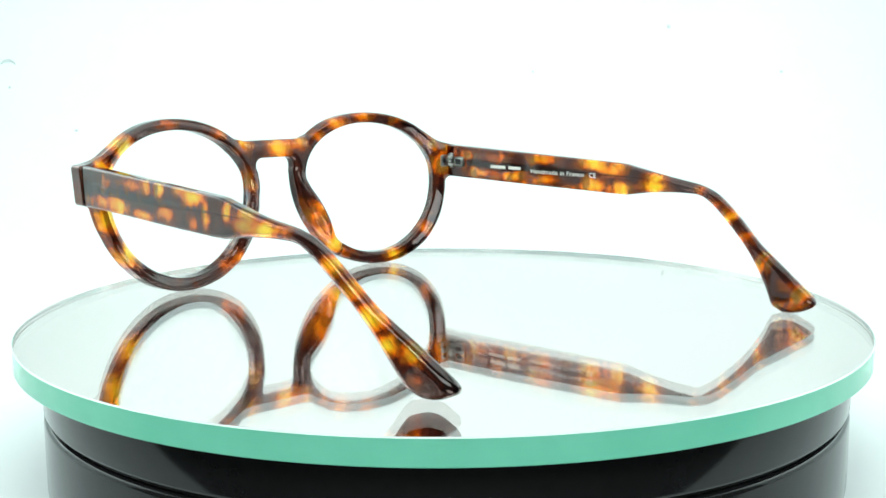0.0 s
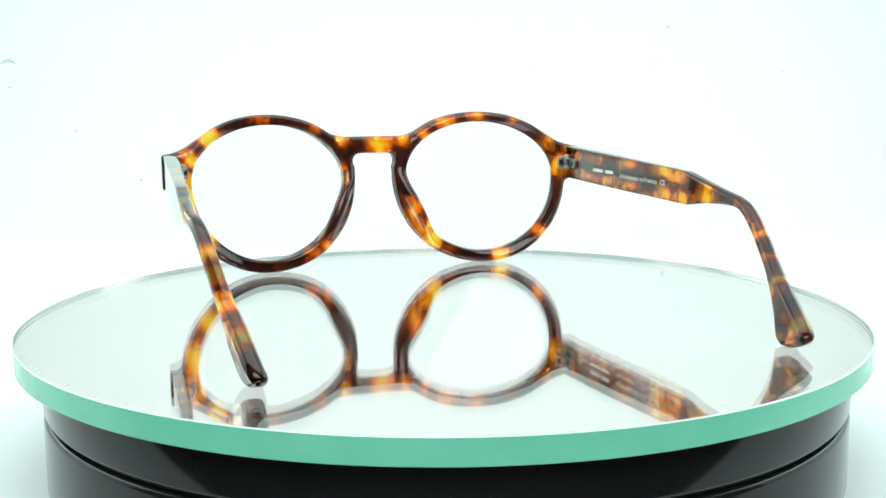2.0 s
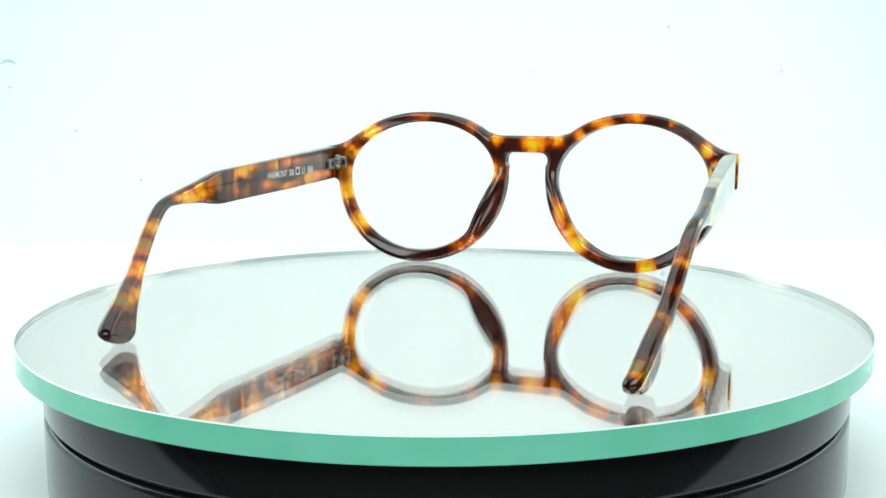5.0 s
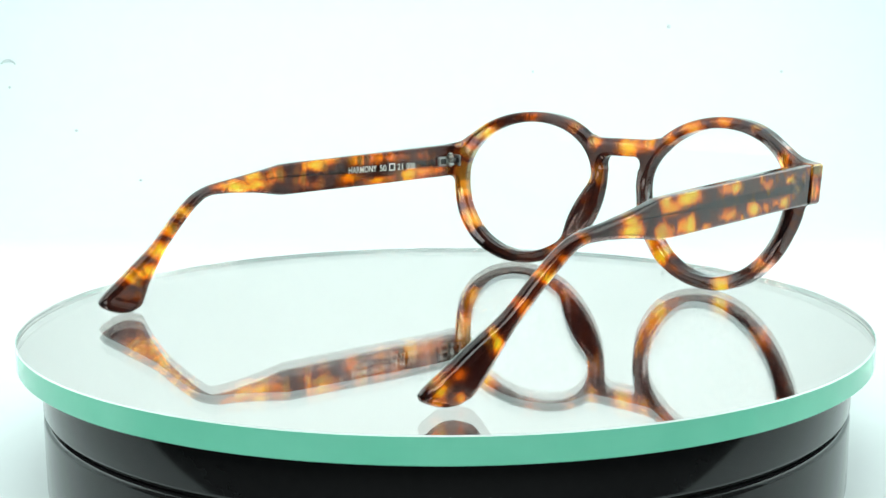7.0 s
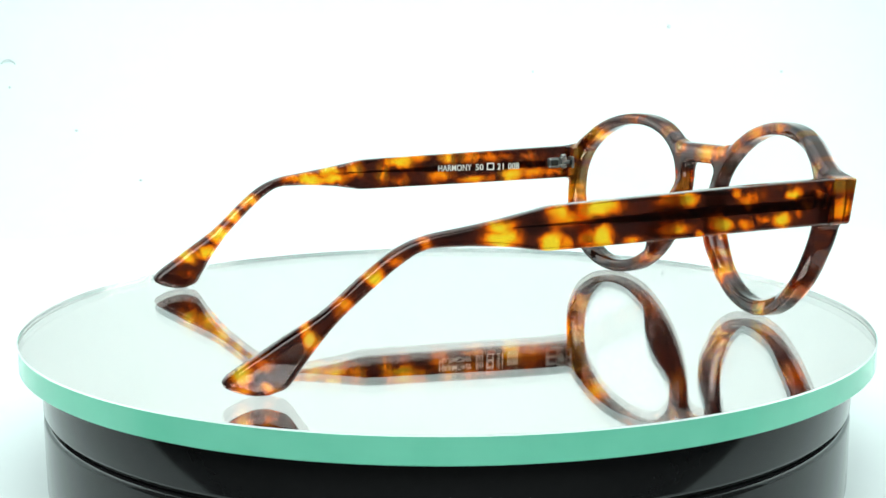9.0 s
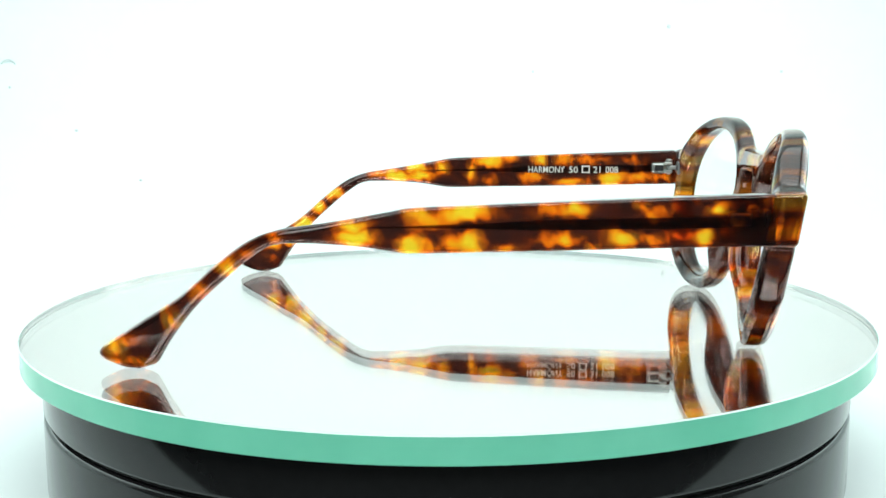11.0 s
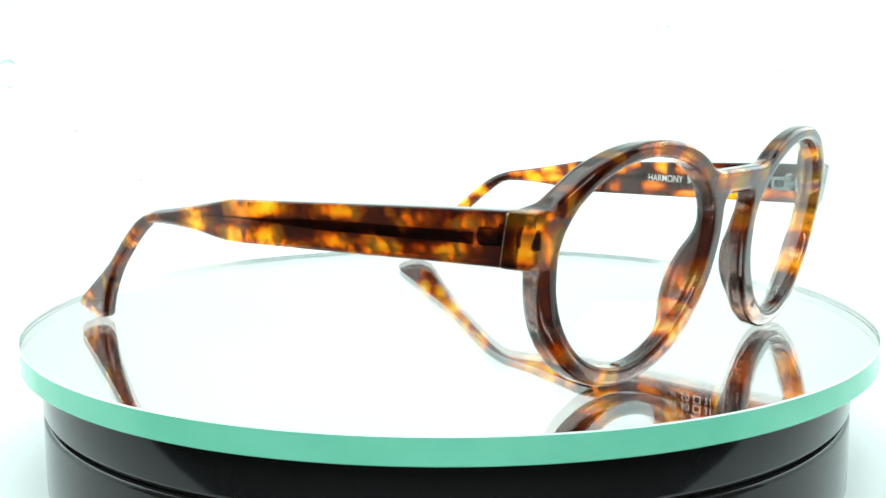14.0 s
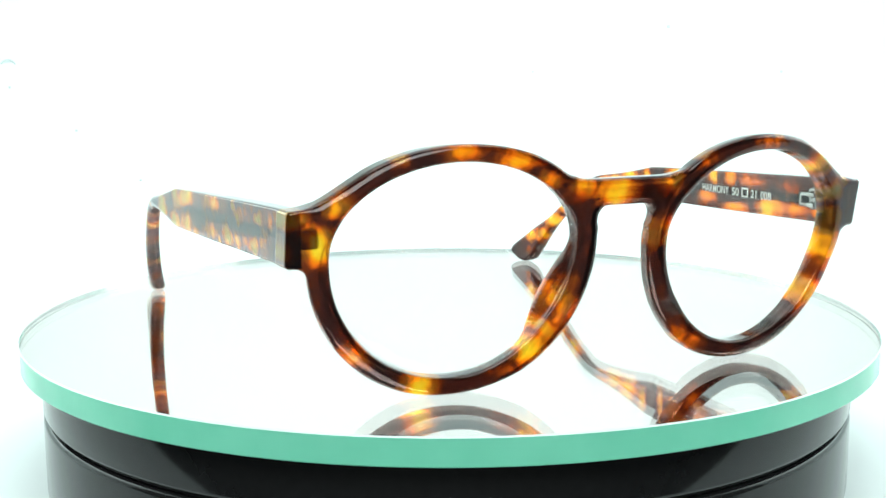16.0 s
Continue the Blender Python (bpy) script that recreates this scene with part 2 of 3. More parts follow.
def plate():
    t = thing("glass_plate", "round thick mirror plate with a green edge on the turntable", "mirror plate")
    r, h, b = R_PLATE, T_PLATE, 0.28
    bm = lathe([(0, 0), (r - b, 0), (r, -b), (r, -h + 0.25), (r - 0.25, -h), (0, -h)], n=360)
    for f in bm.faces:
        c = f.calc_center_median()
        rr = math.hypot(c.x, c.y) / MM
        f.material_index = 3 if -b * MM < c.z < -1e-5 and rr > r - b else 0 if c.z > -1e-5 and rr < r - b else (2 if c.z < (-h + 0.01) * MM and rr < r - 0.3 else 1)
    part("mirror_glass", bm, (PLATE_GLASS, EDGE, SILVER, ARRIS), t)
    return t


TABLE, PLATTER = turntable()
PLATE = plate()


# ---- the spectacles ----
def blobs(points, spots, seed, along):
    """Amber 0..1 at each point: clouds round the spots, torn at their edges by noise."""
    P = np.asarray(points)
    tear, warp = np.empty(len(P)), np.empty((len(P), 2))
    for i, p in enumerate(P):
        a, b, c = p[along], p[2], 0.12 * p[1 - along]
        q = Vector((0.25 * a + 0.04 * b + seed, 0.20 * b + seed * 0.7, 0.25 * c))
        warp[i] = [noise.noise(q * 1.7 + o) + 0.25 * noise.noise(q * 3.3 + o) for o in (Vector((4, 2, 9)), Vector((31, 7, 3)))]
        q2 = q + 0.35 * Vector((warp[i, 0], warp[i, 1], 0))
        tear[i] = 0.55 * noise.noise(q2 * 1.5) + 0.36 * noise.noise(q2 * 3.4 + Vector((7, 1, 5))) + 0.06 * noise.noise(q2 * 7.0)
    depth = np.abs(P[:, 0]) - 69 if along == 1 else 0.0
    if along == 1:
        tear *= np.interp(P[:, 1], [-48, -22], [0.4, 1.0])  # the thin ends are streaked along, with calmer clouds
    u, v = P[:, along] + 0.4 * depth + 1.1 * warp[:, 0], P[:, 2] + 1.1 * warp[:, 1]
    cloud = np.zeros(len(P))
    for cu, cv, ru, rv, s in spots:
        d = np.sqrt(((u - cu) / (1.36 * ru)) ** 2 + ((v - cv) / (1.4 * rv)) ** 2)
        cloud = np.maximum(cloud, s * np.exp(-d ** 2.4))
    return np.clip(0.10 + 0.98 * cloud + 0.40 * tear, 0, 1)


def colour(me, values):
    a = me.attributes.new("amber", "FLOAT", "POINT")
    a.data.foreach_set("value", np.asarray(values, dtype=np.float32))


def nets(D, origin, step):
    """The zero surface of a field on a grid, as points and quads (surface nets)."""
    neg = D < 0
    s = [slice(None, -1), slice(1, None)]
    corner = [(i, j, k) for i in (0, 1) for j in (0, 1) for k in (0, 1)]
    count = sum(neg[s[i], s[j], s[k]].astype(np.int8) for i, j, k in corner)
    cells = (count > 0) & (count < 8)
    index = -np.ones(cells.shape, dtype=np.int64)
    index[cells] = np.arange(cells.sum())
    I = np.argwhere(cells)
    acc, num = np.zeros((len(I), 3)), np.zeros(len(I))
    for a in range(8):
        for b in range(a + 1, 8):
            ca, cb = np.array(corner[a]), np.array(corner[b])
            if np.abs(ca - cb).sum() != 1:
                continue
            da, db = D[tuple((I + ca).T)], D[tuple((I + cb).T)]
            hit = (da < 0) != (db < 0)
            t = np.where(hit, da / np.where(hit, da - db, 1), 0)
            acc += np.where(hit[:, None], ca + t[:, None] * (cb - ca), 0)
            num += hit
    pts = origin + step * (I + acc / num[:, None])
    quads = []
    for ax in range(3):
        b, c = (ax + 1) % 3, (ax + 2) % 3
        lo, hi = [slice(None)] * 3, [slice(None)] * 3
        lo[ax], hi[ax] = slice(None, -1), slice(1, None)
        A, B = neg[tuple(lo)], neg[tuple(hi)]
        E = np.argwhere(A != B)
        E = E[(E[:, b] > 0) & (E[:, c] > 0) & (E[:, b] < D.shape[b] - 1) & (E[:, c] < D.shape[c] - 1)]
        inside = A[tuple(E.T)]
        eb, ec = np.eye(3, dtype=int)[b], np.eye(3, dtype=int)[c]
        q = np.stack([index[tuple((E - o).T)] for o in (eb + ec, ec, 0 * eb, eb)], 1)
        q[~inside] = q[~inside][:, ::-1]
        quads.append(q)
    return pts, np.concatenate(quads)


def egg(x, z, cx, cz, a, bt, bb):
    """Roughly the distance to an egg: half an ellipse above cz, half of another below."""
    b = np.where(z > cz, bt, bb)
    dx, dz = (x - cx) / a, (z - cz) / b
    r = np.maximum(np.sqrt(dx * dx + dz * dz), 0.05)
    return (r - 1) * r / np.maximum(np.sqrt((dx / a) ** 2 + (dz / b) ** 2), 1e-4)


def rbox(x, z, cx, cz, hx, hz, r):
    qx, qz = np.abs(x - cx) - hx + r, np.abs(z - cz) - hz + r
    return np.hypot(np.maximum(qx, 0), np.maximum(qz, 0)) + np.minimum(np.maximum(qx, qz), 0) - r


def smin(a, b, k):
    h = np.clip(0.5 + 0.5 * (b - a) / k, 0, 1)
    return b * (1 - h) + a * h - k * h * (1 - h)


def face_y(x, z):
    """The front surface of the spectacles: leaning and gently wrapped."""
    return 78.2 + 0.16 * z - 0.0015 * x * x - 0.012 * x


def front_field(x, w, z):
    """Signed distance of the front: two rims, keyhole bridge, end pieces and nose pads."""
    px = np.abs(x)
    # the openings lean outwards a little towards the front, the rims spread both ways
    ax = px - 0.30 * (w + 4.6) * np.clip((px - 8) / 8, 0, 1)
    far = np.clip((px - 22) / 24, 0, 1)
    low = np.clip((34 - z) / 6, 0, 1)
    ox = px - far * (1.25 - 0.55 * low + 0.26 * low * (w + 4.6)) + 0.22 * (1 - far) * (w + 4.6)
    outer = egg(ox, z, 35.4, 29.6, 28.4, 21.3, 29.1)
    outer = smin(outer, rbox(ax, z, 0, 38.4, 12.5, 4.8, 1.0), 3.0)
    outer = smin(outer, rbox(px, z, 62.5, 33.75, 6.9, 5.5, 0.9), 2.4 + 4.0 * np.clip((z - 34) / 5, 0, 1))
    kx = px / (1 - 0.033 * w)
    key = smin(rbox(kx, z, 0, 28.0, 5.35, 7.0, 1.0), rbox(kx, z, 0, 35.0, 6.4, 2.6, 2.4), 0.9)
    outer = -smin(-outer, key, 0.6)
    hole = egg(ax, z, 35.35, 30.0, 24.8, 17.5, 25.6)
    flat = -smin(-outer, hole, 0.3)
    t = 4.9 + 2.4 * np.clip((px - 30) / 24, 0, 1) ** 1.5 * np.clip(hole / 3.2, 0, 1) - np.where(x > 0, 0.4, 1.1) * np.clip((px - 60) / 5, 0, 1)
    r = (0.85 + (0.7 + 0.8 * np.clip((px - 44) / 12, 0, 1)) * np.clip(hole / 2.6, 0, 1)) * (1 - 0.62 * np.clip((px - 63) / 3, 0, 1))
    qa, qb = flat + r, np.abs(w + t / 2) - t / 2 + r
    body = np.hypot(np.maximum(qa, 0), np.maximum(qb, 0)) + np.minimum(np.maximum(qa, qb), 0) - r
    # nose pads: a soft swelling behind the nose side of each rim
    pad = np.full(np.shape(px), 99.0)
    a, c, b = np.array((8.6, -3.0, 30.5)), np.array((12.9, -9.0, 19.5)), np.array((19.0, -2.8, 8.0))
    near = (px > 4) & (px < 26) & (z > 3) & (z < 36)
    qx, qw, qz = (np.asarray(v)[near] for v in (px, w, z))
    best = np.full(qx.shape, 99.0)
    for k in range(25):
        h = k / 24
        m = (1 - h) ** 2 * a + 2 * h * (1 - h) * c + h * h * b
        best = np.minimum(best, np.sqrt((qx - m[0]) ** 2 + (0.85 * (qw - m[1])) ** 2 + (qz - m[2]) ** 2) - 1.35 - 0.65 * math.sin(math.pi * h))
    pad[near] = best
    pad = -smin(-pad, 32.6 - z, 0.8)
    return smin(body, pad, 1.8)


# amber clouds: place along and up (mm), half width, half height, strength
SPOTS_LEFT = [(-54.2, 43.8, 2.6, 2.4, 1.0), (-59.8, 36.9, 2.6, 1.6, 0.7), (-61.4, 31.0, 2.0, 2.0, 0.7), (-60.6, 24.6, 2.6, 3.4, 1.0), (-55.6, 13.9, 2.8, 3.0, 1.0),
              (-37.4, 49.6, 3.6, 1.2, 0.4), (-22.4, 6.2, 2.2, 1.6, 0.45), (-17.1, 8.2, 2.0, 1.6, 0.45), (-10.6, 41.7, 1.8, 1.8, 0.8), (-19.2, 46.0, 2.0, 1.3, 0.55),
              (-10.7, 31.5, 1.2, 2.4, 0.75), (2.2, 40.6, 3.4, 2.2, 0.95), (-63.5, 39.5, 1.4, 1.4, 0.5)]
SPOTS_RIGHT = [(10.4, 41.6, 1.7, 1.6, 0.75), (17.6, 43.4, 2.0, 1.6, 0.6), (25.3, 47.7, 4.2, 1.7, 0.55), (36.0, 49.6, 4.2, 1.2, 0.5), (48.8, 48.2, 1.5, 1.2, 0.45), (59.6, 39.8, 1.6, 1.6, 0.8),
               (63.4, 33.0, 2.1, 2.4, 1.0), (68.3, 37.7, 2.2, 1.5, 0.85), (69.5, 31.0, 1.4, 1.6, 0.5), (55.0, 9.8, 2.3, 1.8, 0.65), (41.8, 2.8, 2.2, 2.0, 0.95), (25.4, 4.8, 2.8, 1.5, 0.4),
               (19.4, 9.3, 2.7, 2.6, 1.0), (16.6, 13.0, 1.6, 1.8, 0.85), (12.9, 18.1, 1.9, 3.3, 0.75), (11.4, 22.4, 1.3, 1.6, 0.5)]
SPOTS_ARM_R_REAR = [(-16.2, 30.1, 3.2, 1.2, 1.0), (-17.2, 32.8, 2.9, 1.2, 0.75), (-32.9, 30.3, 1.4, 1.0, 0.45), (-39.4, 27.2, 1.5, 1.0, 0.45), (-44.1, 23.8, 1.8, 1.3, 0.8), (-51.1, 18.4, 1.9, 1.2, 0.55),
                    (-57.8, 12.1, 1.1, 1.5, 0.95), (-58.8, 14.9, 1.0, 1.0, 0.8), (-66.5, 2.4, 1.2, 1.0, 0.7), (-67.2, 7.4, 2.0, 1.1, 0.5), (-71.9, 2.5, 1.6, 1.0, 0.55), (-72.4, 6.0, 1.6, 2.1, 1.0)]
SPOTS_ARM_R_MID = [(24.9, 30.0, 2.7, 1.3, 0.45), (23.9, 36.1, 2.7, 1.3, 0.45), (14.9, 28.0, 2.0, 1.0, 0.75), (9.7, 36.1, 1.7, 1.2, 0.95), (7.2, 29.1, 1.9, 2.2, 1.0), (6.6, 35.4, 4.1, 1.6, 1.0),
                   (3.6, 29.4, 1.7, 1.7, 0.5), (-1.1, 33.6, 3.4, 1.3, 0.65), (-1.1, 28.5, 1.4, 1.3, 0.6), (-3.0, 34.8, 1.7, 1.9, 0.85), (-4.8, 29.1, 2.0, 2.1, 1.0)]
SPOTS_ARM_R_FRONT = [(68.0, 38.1, 1.0, 1.0, 0.6), (65.0, 35.6, 1.5, 1.0, 0.4), (62.4, 33.4, 1.8, 1.0, 0.35), (59.8, 31.5, 1.1, 1.0, 0.4), (58.0, 36.1, 1.8, 1.0, 0.85), (54.8, 30.2, 2.1, 1.4, 0.95),
                     (50.2, 30.5, 2.2, 1.0, 0.5), (46.0, 35.5, 2.6, 1.3, 0.5), (44.8, 29.7, 2.2, 1.1, 0.6), (42.1, 37.2, 1.1, 1.0, 0.65), (38.3, 29.8, 2.2, 1.6, 1.0), (32.2, 27.8, 1.0, 1.0, 0.7),
                     (29.2, 36.1, 2.1, 1.3, 0.9), (25.7, 29.8, 3.8, 1.0, 0.6)]
SPOTS_ARM_R = SPOTS_ARM_R_FRONT + SPOTS_ARM_R_MID + SPOTS_ARM_R_REAR
SPOTS_ARM_L_FRONT = [(66.8, 30.5, 2.3, 1.1, 0.6), (60.4, 30.5, 3.5, 1.4, 0.6), (58.2, 35.3, 2.9, 1.8, 0.35), (54.0, 30.9, 2.7, 1.8, 0.6), (49.7, 30.1, 3.1, 1.8, 0.9), (43.2, 35.8, 4.4, 1.6, 0.5),
                     (37.0, 29.1, 3.5, 1.0, 0.75), (35.3, 36.5, 1.8, 1.4, 0.75), (28.3, 36.2, 1.4, 1.8, 0.85), (25.2, 30.4, 3.3, 1.5, 0.6), (18.0, 36.7, 3.0, 1.2, 0.7), (12.0, 35.5, 3.6, 1.5, 1.0),
                     (6.3, 32.5, 1.2, 2.9, 0.7), (11.7, 29.8, 1.9, 1.7, 0.5)]
SPOTS_ARM_L_REAR = [(-3.0, 33.6, 1.3, 2.0, 0.9), (-10.1, 31.0, 4.4, 1.3, 0.75), (-11.3, 33.3, 3.6, 1.0, 0.8), (-18.2, 30.8, 3.2, 1.5, 0.95), (-24.9, 31.4, 2.8, 1.0, 0.55), (-40.0, 25.2, 3.2, 1.6, 0.9),
                    (-45.2, 21.0, 2.4, 1.4, 0.75), (-50.2, 15.6, 3.1, 1.8, 0.9), (-54.7, 10.8, 2.3, 1.4, 0.8), (-61.4, 9.8, 2.4, 1.7, 0.95), (-61.4, 4.4, 1.7, 1.2, 0.4)]
SPOTS_ARM_L = SPOTS_ARM_L_FRONT + SPOTS_ARM_L_REAR


def front(parent):
    step = 0.42
    origin = np.array((-72.2, -10.6, -1.2))
    n = [int(v / step) for v in (144.4, 12.2, 54.0)]
    grid = [origin[i] + step * np.arange(n[i]) for i in range(3)]
    X, W, Z = np.meshgrid(*grid, indexing="ij")
    pts, quads = nets(front_field(X, W, Z), origin, step)
    # relax the grid, then draw every point back onto the surface
    e = np.concatenate([quads[:, [0, 1]], quads[:, [1, 2]], quads[:, [2, 3]], quads[:, [3, 0]]])
    n_ = np.bincount(e[:, 0], minlength=len(pts)) + np.bincount(e[:, 1], minlength=len(pts))
    for _ in range(4):
        acc = np.zeros_like(pts)
        for c in range(3):
            acc[:, c] = np.bincount(e[:, 0], pts[e[:, 1], c], len(pts)) + np.bincount(e[:, 1], pts[e[:, 0], c], len(pts))
        pts = 0.5 * pts + 0.5 * acc / n_[:, None]
        d = front_field(*pts.T)
        g = np.stack([(front_field(*(pts + 0.05 * np.eye(3)[c]).T) - front_field(*(pts - 0.05 * np.eye(3)[c]).T)) / 0.1 for c in range(3)], 1)
        pts = pts - np.clip(d / np.maximum((g * g).sum(1), 0.2), -0.3, 0.3)[:, None] * g
    pts[:, 1] += face_y(pts[:, 0], pts[:, 2])
    pts[:, 2] -= pts[:, 2].min() - TOP_Z - 0.02
    me = bpy.data.meshes.new("front_frame")
    me.from_pydata((pts * MM).tolist(), [], quads.tolist())
    colour(me, blobs(pts, SPOTS_LEFT + SPOTS_RIGHT, 3.0, 0))
    return put("front_frame", me, ACETATE, parent, "dark brown and amber tortoiseshell front with keyhole bridge", smooth=True)


def lens(parent, side):
    """A thin clear lens that follows the wrap of the front."""
    bm = bmesh.new()
    n, rings = 72, 8
    layers = []
    for dw in (-1.5, -2.8):
        layer = []
        for k in range(rings + 1):
            f = k / rings
            row = []
            for i in range(n if k else 1):
                a = 2 * math.pi * i / n
                x = 36.1 + 25.4 * f * math.cos(a)
                z = 30.0 + (18.2 if math.sin(a) > 0 else 26.4) * f * math.sin(a)
                row.append(bm.verts.new(Vector((side * x, face_y(side * x, z) + dw, z)) * MM))
            layer.append(row)
        layers.append(layer)
    for layer in layers:
        for a, b in zip(layer, layer[1:]):
            for i in range(n):
                f = list(dict.fromkeys([a[i % len(a)], a[(i + 1) % len(a)], b[(i + 1) % n], b[i]]))
                bm.faces.new(f)
    for i in range(n):
        bm.faces.new((layers[0][-1][i], layers[0][-1][(i + 1) % n], layers[1][-1][(i + 1) % n], layers[1][-1][i]))
    bmesh.ops.recalc_face_normals(bm, faces=bm.faces)
    ob = part("lens", bm, LENS, parent, "clear colourless lens", smooth=True)
    ob.visible_shadow = False
    return ob


OUTER_Y = [-74, -60, -45, -32, -20, -5, 7, 41, 70]
OUTER_X = [62.6, 66.2, 69.3, 70.9, 71.3, 70.9, 70.7, 69.6, 68.9]
THICK_Y = [-74, -60, -40, -20, 5, 25, 48, 70]
THICK_X = [4.2, 4.2, 3.6, 3.2, 3.1, 3.7, 4.3, 4.2]


def arm_outer(y):
    return sum(np.interp(y + d, OUTER_Y, OUTER_X) for d in (-6, -3, 0, 3, 6)) / 5


def arm_inner(y):
    return arm_outer(y) - np.interp(y, THICK_Y, THICK_X)


# side profile of a temple: top (y, z) and bottom (y, z)
ARM = [(69.0, 39.2, 68.8, 28.4), (50, 38.6, 50, 28.1), (31, 37.9, 31, 27.7), (12, 37.2, 12, 27.4), (-5, 36.5, -5.5, 27.1), (-9, 35.8, -9, 27.5), (-15, 34.7, -15, 28.4), (-21.5, 33.6, -21.5, 28.9),
       (-26, 32.9, -26, 29.1), (-30.7, 32.2, -30.5, 29.1), (-34.9, 31, -33.6, 28.5), (-38, 29.6, -36.15, 27.05), (-40.9, 27.7, -38.65, 25.15), (-45.3, 24.1, -42.75, 21.55), (-53.2, 17.0, -49.75, 14.75),
       (-57.5, 14.1, -53.55, 10.15), (-61.6, 11.5, -56.55, 5.95), (-66, 8.6, -58.15, 3.4), (-70.4, 5.8, -59.75, 1.3), (-71.9, 4.6, -61.7, 0.55), (-72.5, 3.5, -63.6, 0.05), (-72.1, 2.5, -66.0, 0.12), (-70.8, 1.7, -68.2, 0.6)]


LAG = ([-74, -50, -20, 0, 70], [3.5, 3.5, 4.4, 4.4, 2.6])  # the temple on the -x side sits further forward


def temple(parent, side, spots, seed, label):
    A = np.array(ARM)
    dist = np.concatenate([[0], np.cumsum(np.hypot(*np.diff((A[:, :2] + A[:, 2:]) / 2, axis=0).T))])
    m = 300
    s = np.linspace(0, dist[-1], m)
    fine = np.empty((m, 4))
    for c in range(4):
        v, tan = A[:, c], np.empty(len(A))
        d = np.diff(v) / np.diff(dist)
        tan[0], tan[-1] = d[0], d[-1]
        tan[1:-1] = np.where(d[1:] * d[:-1] > 0, 2 * d[1:] * d[:-1] / (d[1:] + d[:-1] + 1e-12), 0)
        k = np.clip(np.searchsorted(dist, s) - 1, 0, len(A) - 2)
        h = dist[k + 1] - dist[k]
        t = (s - dist[k]) / h
        fine[:, c] = (2 * t**3 - 3 * t**2 + 1) * v[k] + (t**3 - 2 * t**2 + t) * h * tan[k] + (-2 * t**3 + 3 * t**2) * v[k + 1] + (t**3 - t**2) * h * tan[k + 1]
    pts, faces = [], []
    per = 0
    for i, (ty, tz, by, bz) in enumerate(fine):
        cy, cz = (ty + by) / 2, (tz + bz) / 2
        hh = math.hypot(ty - by, tz - bz) / 2
        uy, uz = (ty - by) / (2 * hh), (tz - bz) / (2 * hh)
        xo, th = arm_outer(cy), np.interp(cy, THICK_Y, THICK_X)
        end = s[-1] - s[i]
        th *= min(1, 0.30 + math.sqrt(max(0, end) / 4.5)) if end < 4.5 else 1
        hw = th / 2
        xm = xo - np.interp(cy, THICK_Y, THICK_X) / 2 + np.interp(cy, [-55, -25], [-0.9 if side < 0 else 0.6, 0.0])
        rounding = np.interp(cy, [-50, -25, -6, 10], [0.92, 0.85, 0.45, 0.30])
        r = min(hw, hh) * rounding
        edge = min(s[i], 0.5)
        shrink = 0.35 * (1 - edge / 0.5)
        hw, hh = hw - shrink, hh - shrink
        ring = []
        for qx, qv in ((1, 1), (-1, 1), (-1, -1), (1, -1)):
            ax0 = {(1, 1): 0, (-1, 1): 90, (-1, -1): 180, (1, -1): 270}[(qx, qv)]
            for k in range(5):
                a = radians(ax0 + 22.5 * k)
                ring.append((qx * (hw - r) + r * math.cos(a), qv * (hh - r) + r * math.sin(a)))
            nq = {(1, 1): (3, "x"), (-1, 1): (17, "v"), (-1, -1): (3, "x"), (1, -1): (17, "v")}[(qx, qv)]
            for k in range(1, nq[0] + 1):
                f = k / (nq[0] + 1)
                if nq[1] == "x":
                    ring.append((qx * (hw - r) * (1 - 2 * f), qv * hh))
                else:
                    ring.append((qx * hw, qv * (hh - r) * (1 - 2 * f)))
        per = len(ring)
        lag = np.interp(cy, *LAG) if side < 0 else np.interp(cy, [-50, -20, 30, 69], [-1.2, 0.0, 0.0, 1.3])
        for px, pv in ring:
            pts.append((side * (xm + px), cy + pv * uy + lag, cz + pv * uz + np.interp(cy, [-60, -30], [TOP_Z, 0])))
    for i in range(m - 1):
        for k in range(per):
            f = (i * per + k, i * per + (k + 1) % per, (i + 1) * per + (k + 1) % per, (i + 1) * per + k)
            faces.append(f[::-1] if side < 0 else f)
    first, last = tuple(range(per)), tuple(range((m - 1) * per, m * per))
    faces += [first if side < 0 else first[::-1], last[::-1] if side < 0 else last]
    me = bpy.data.meshes.new("temple")
    me.from_pydata((np.array(pts) * MM).tolist(), [], faces)
    pts = np.array(pts)
    colour(me, blobs(pts, spots, seed, 1))
    arm = put("temple", me, TEMPLE_ACETATE, parent, label, smooth=True)
    core_wire(arm, side)
    return arm


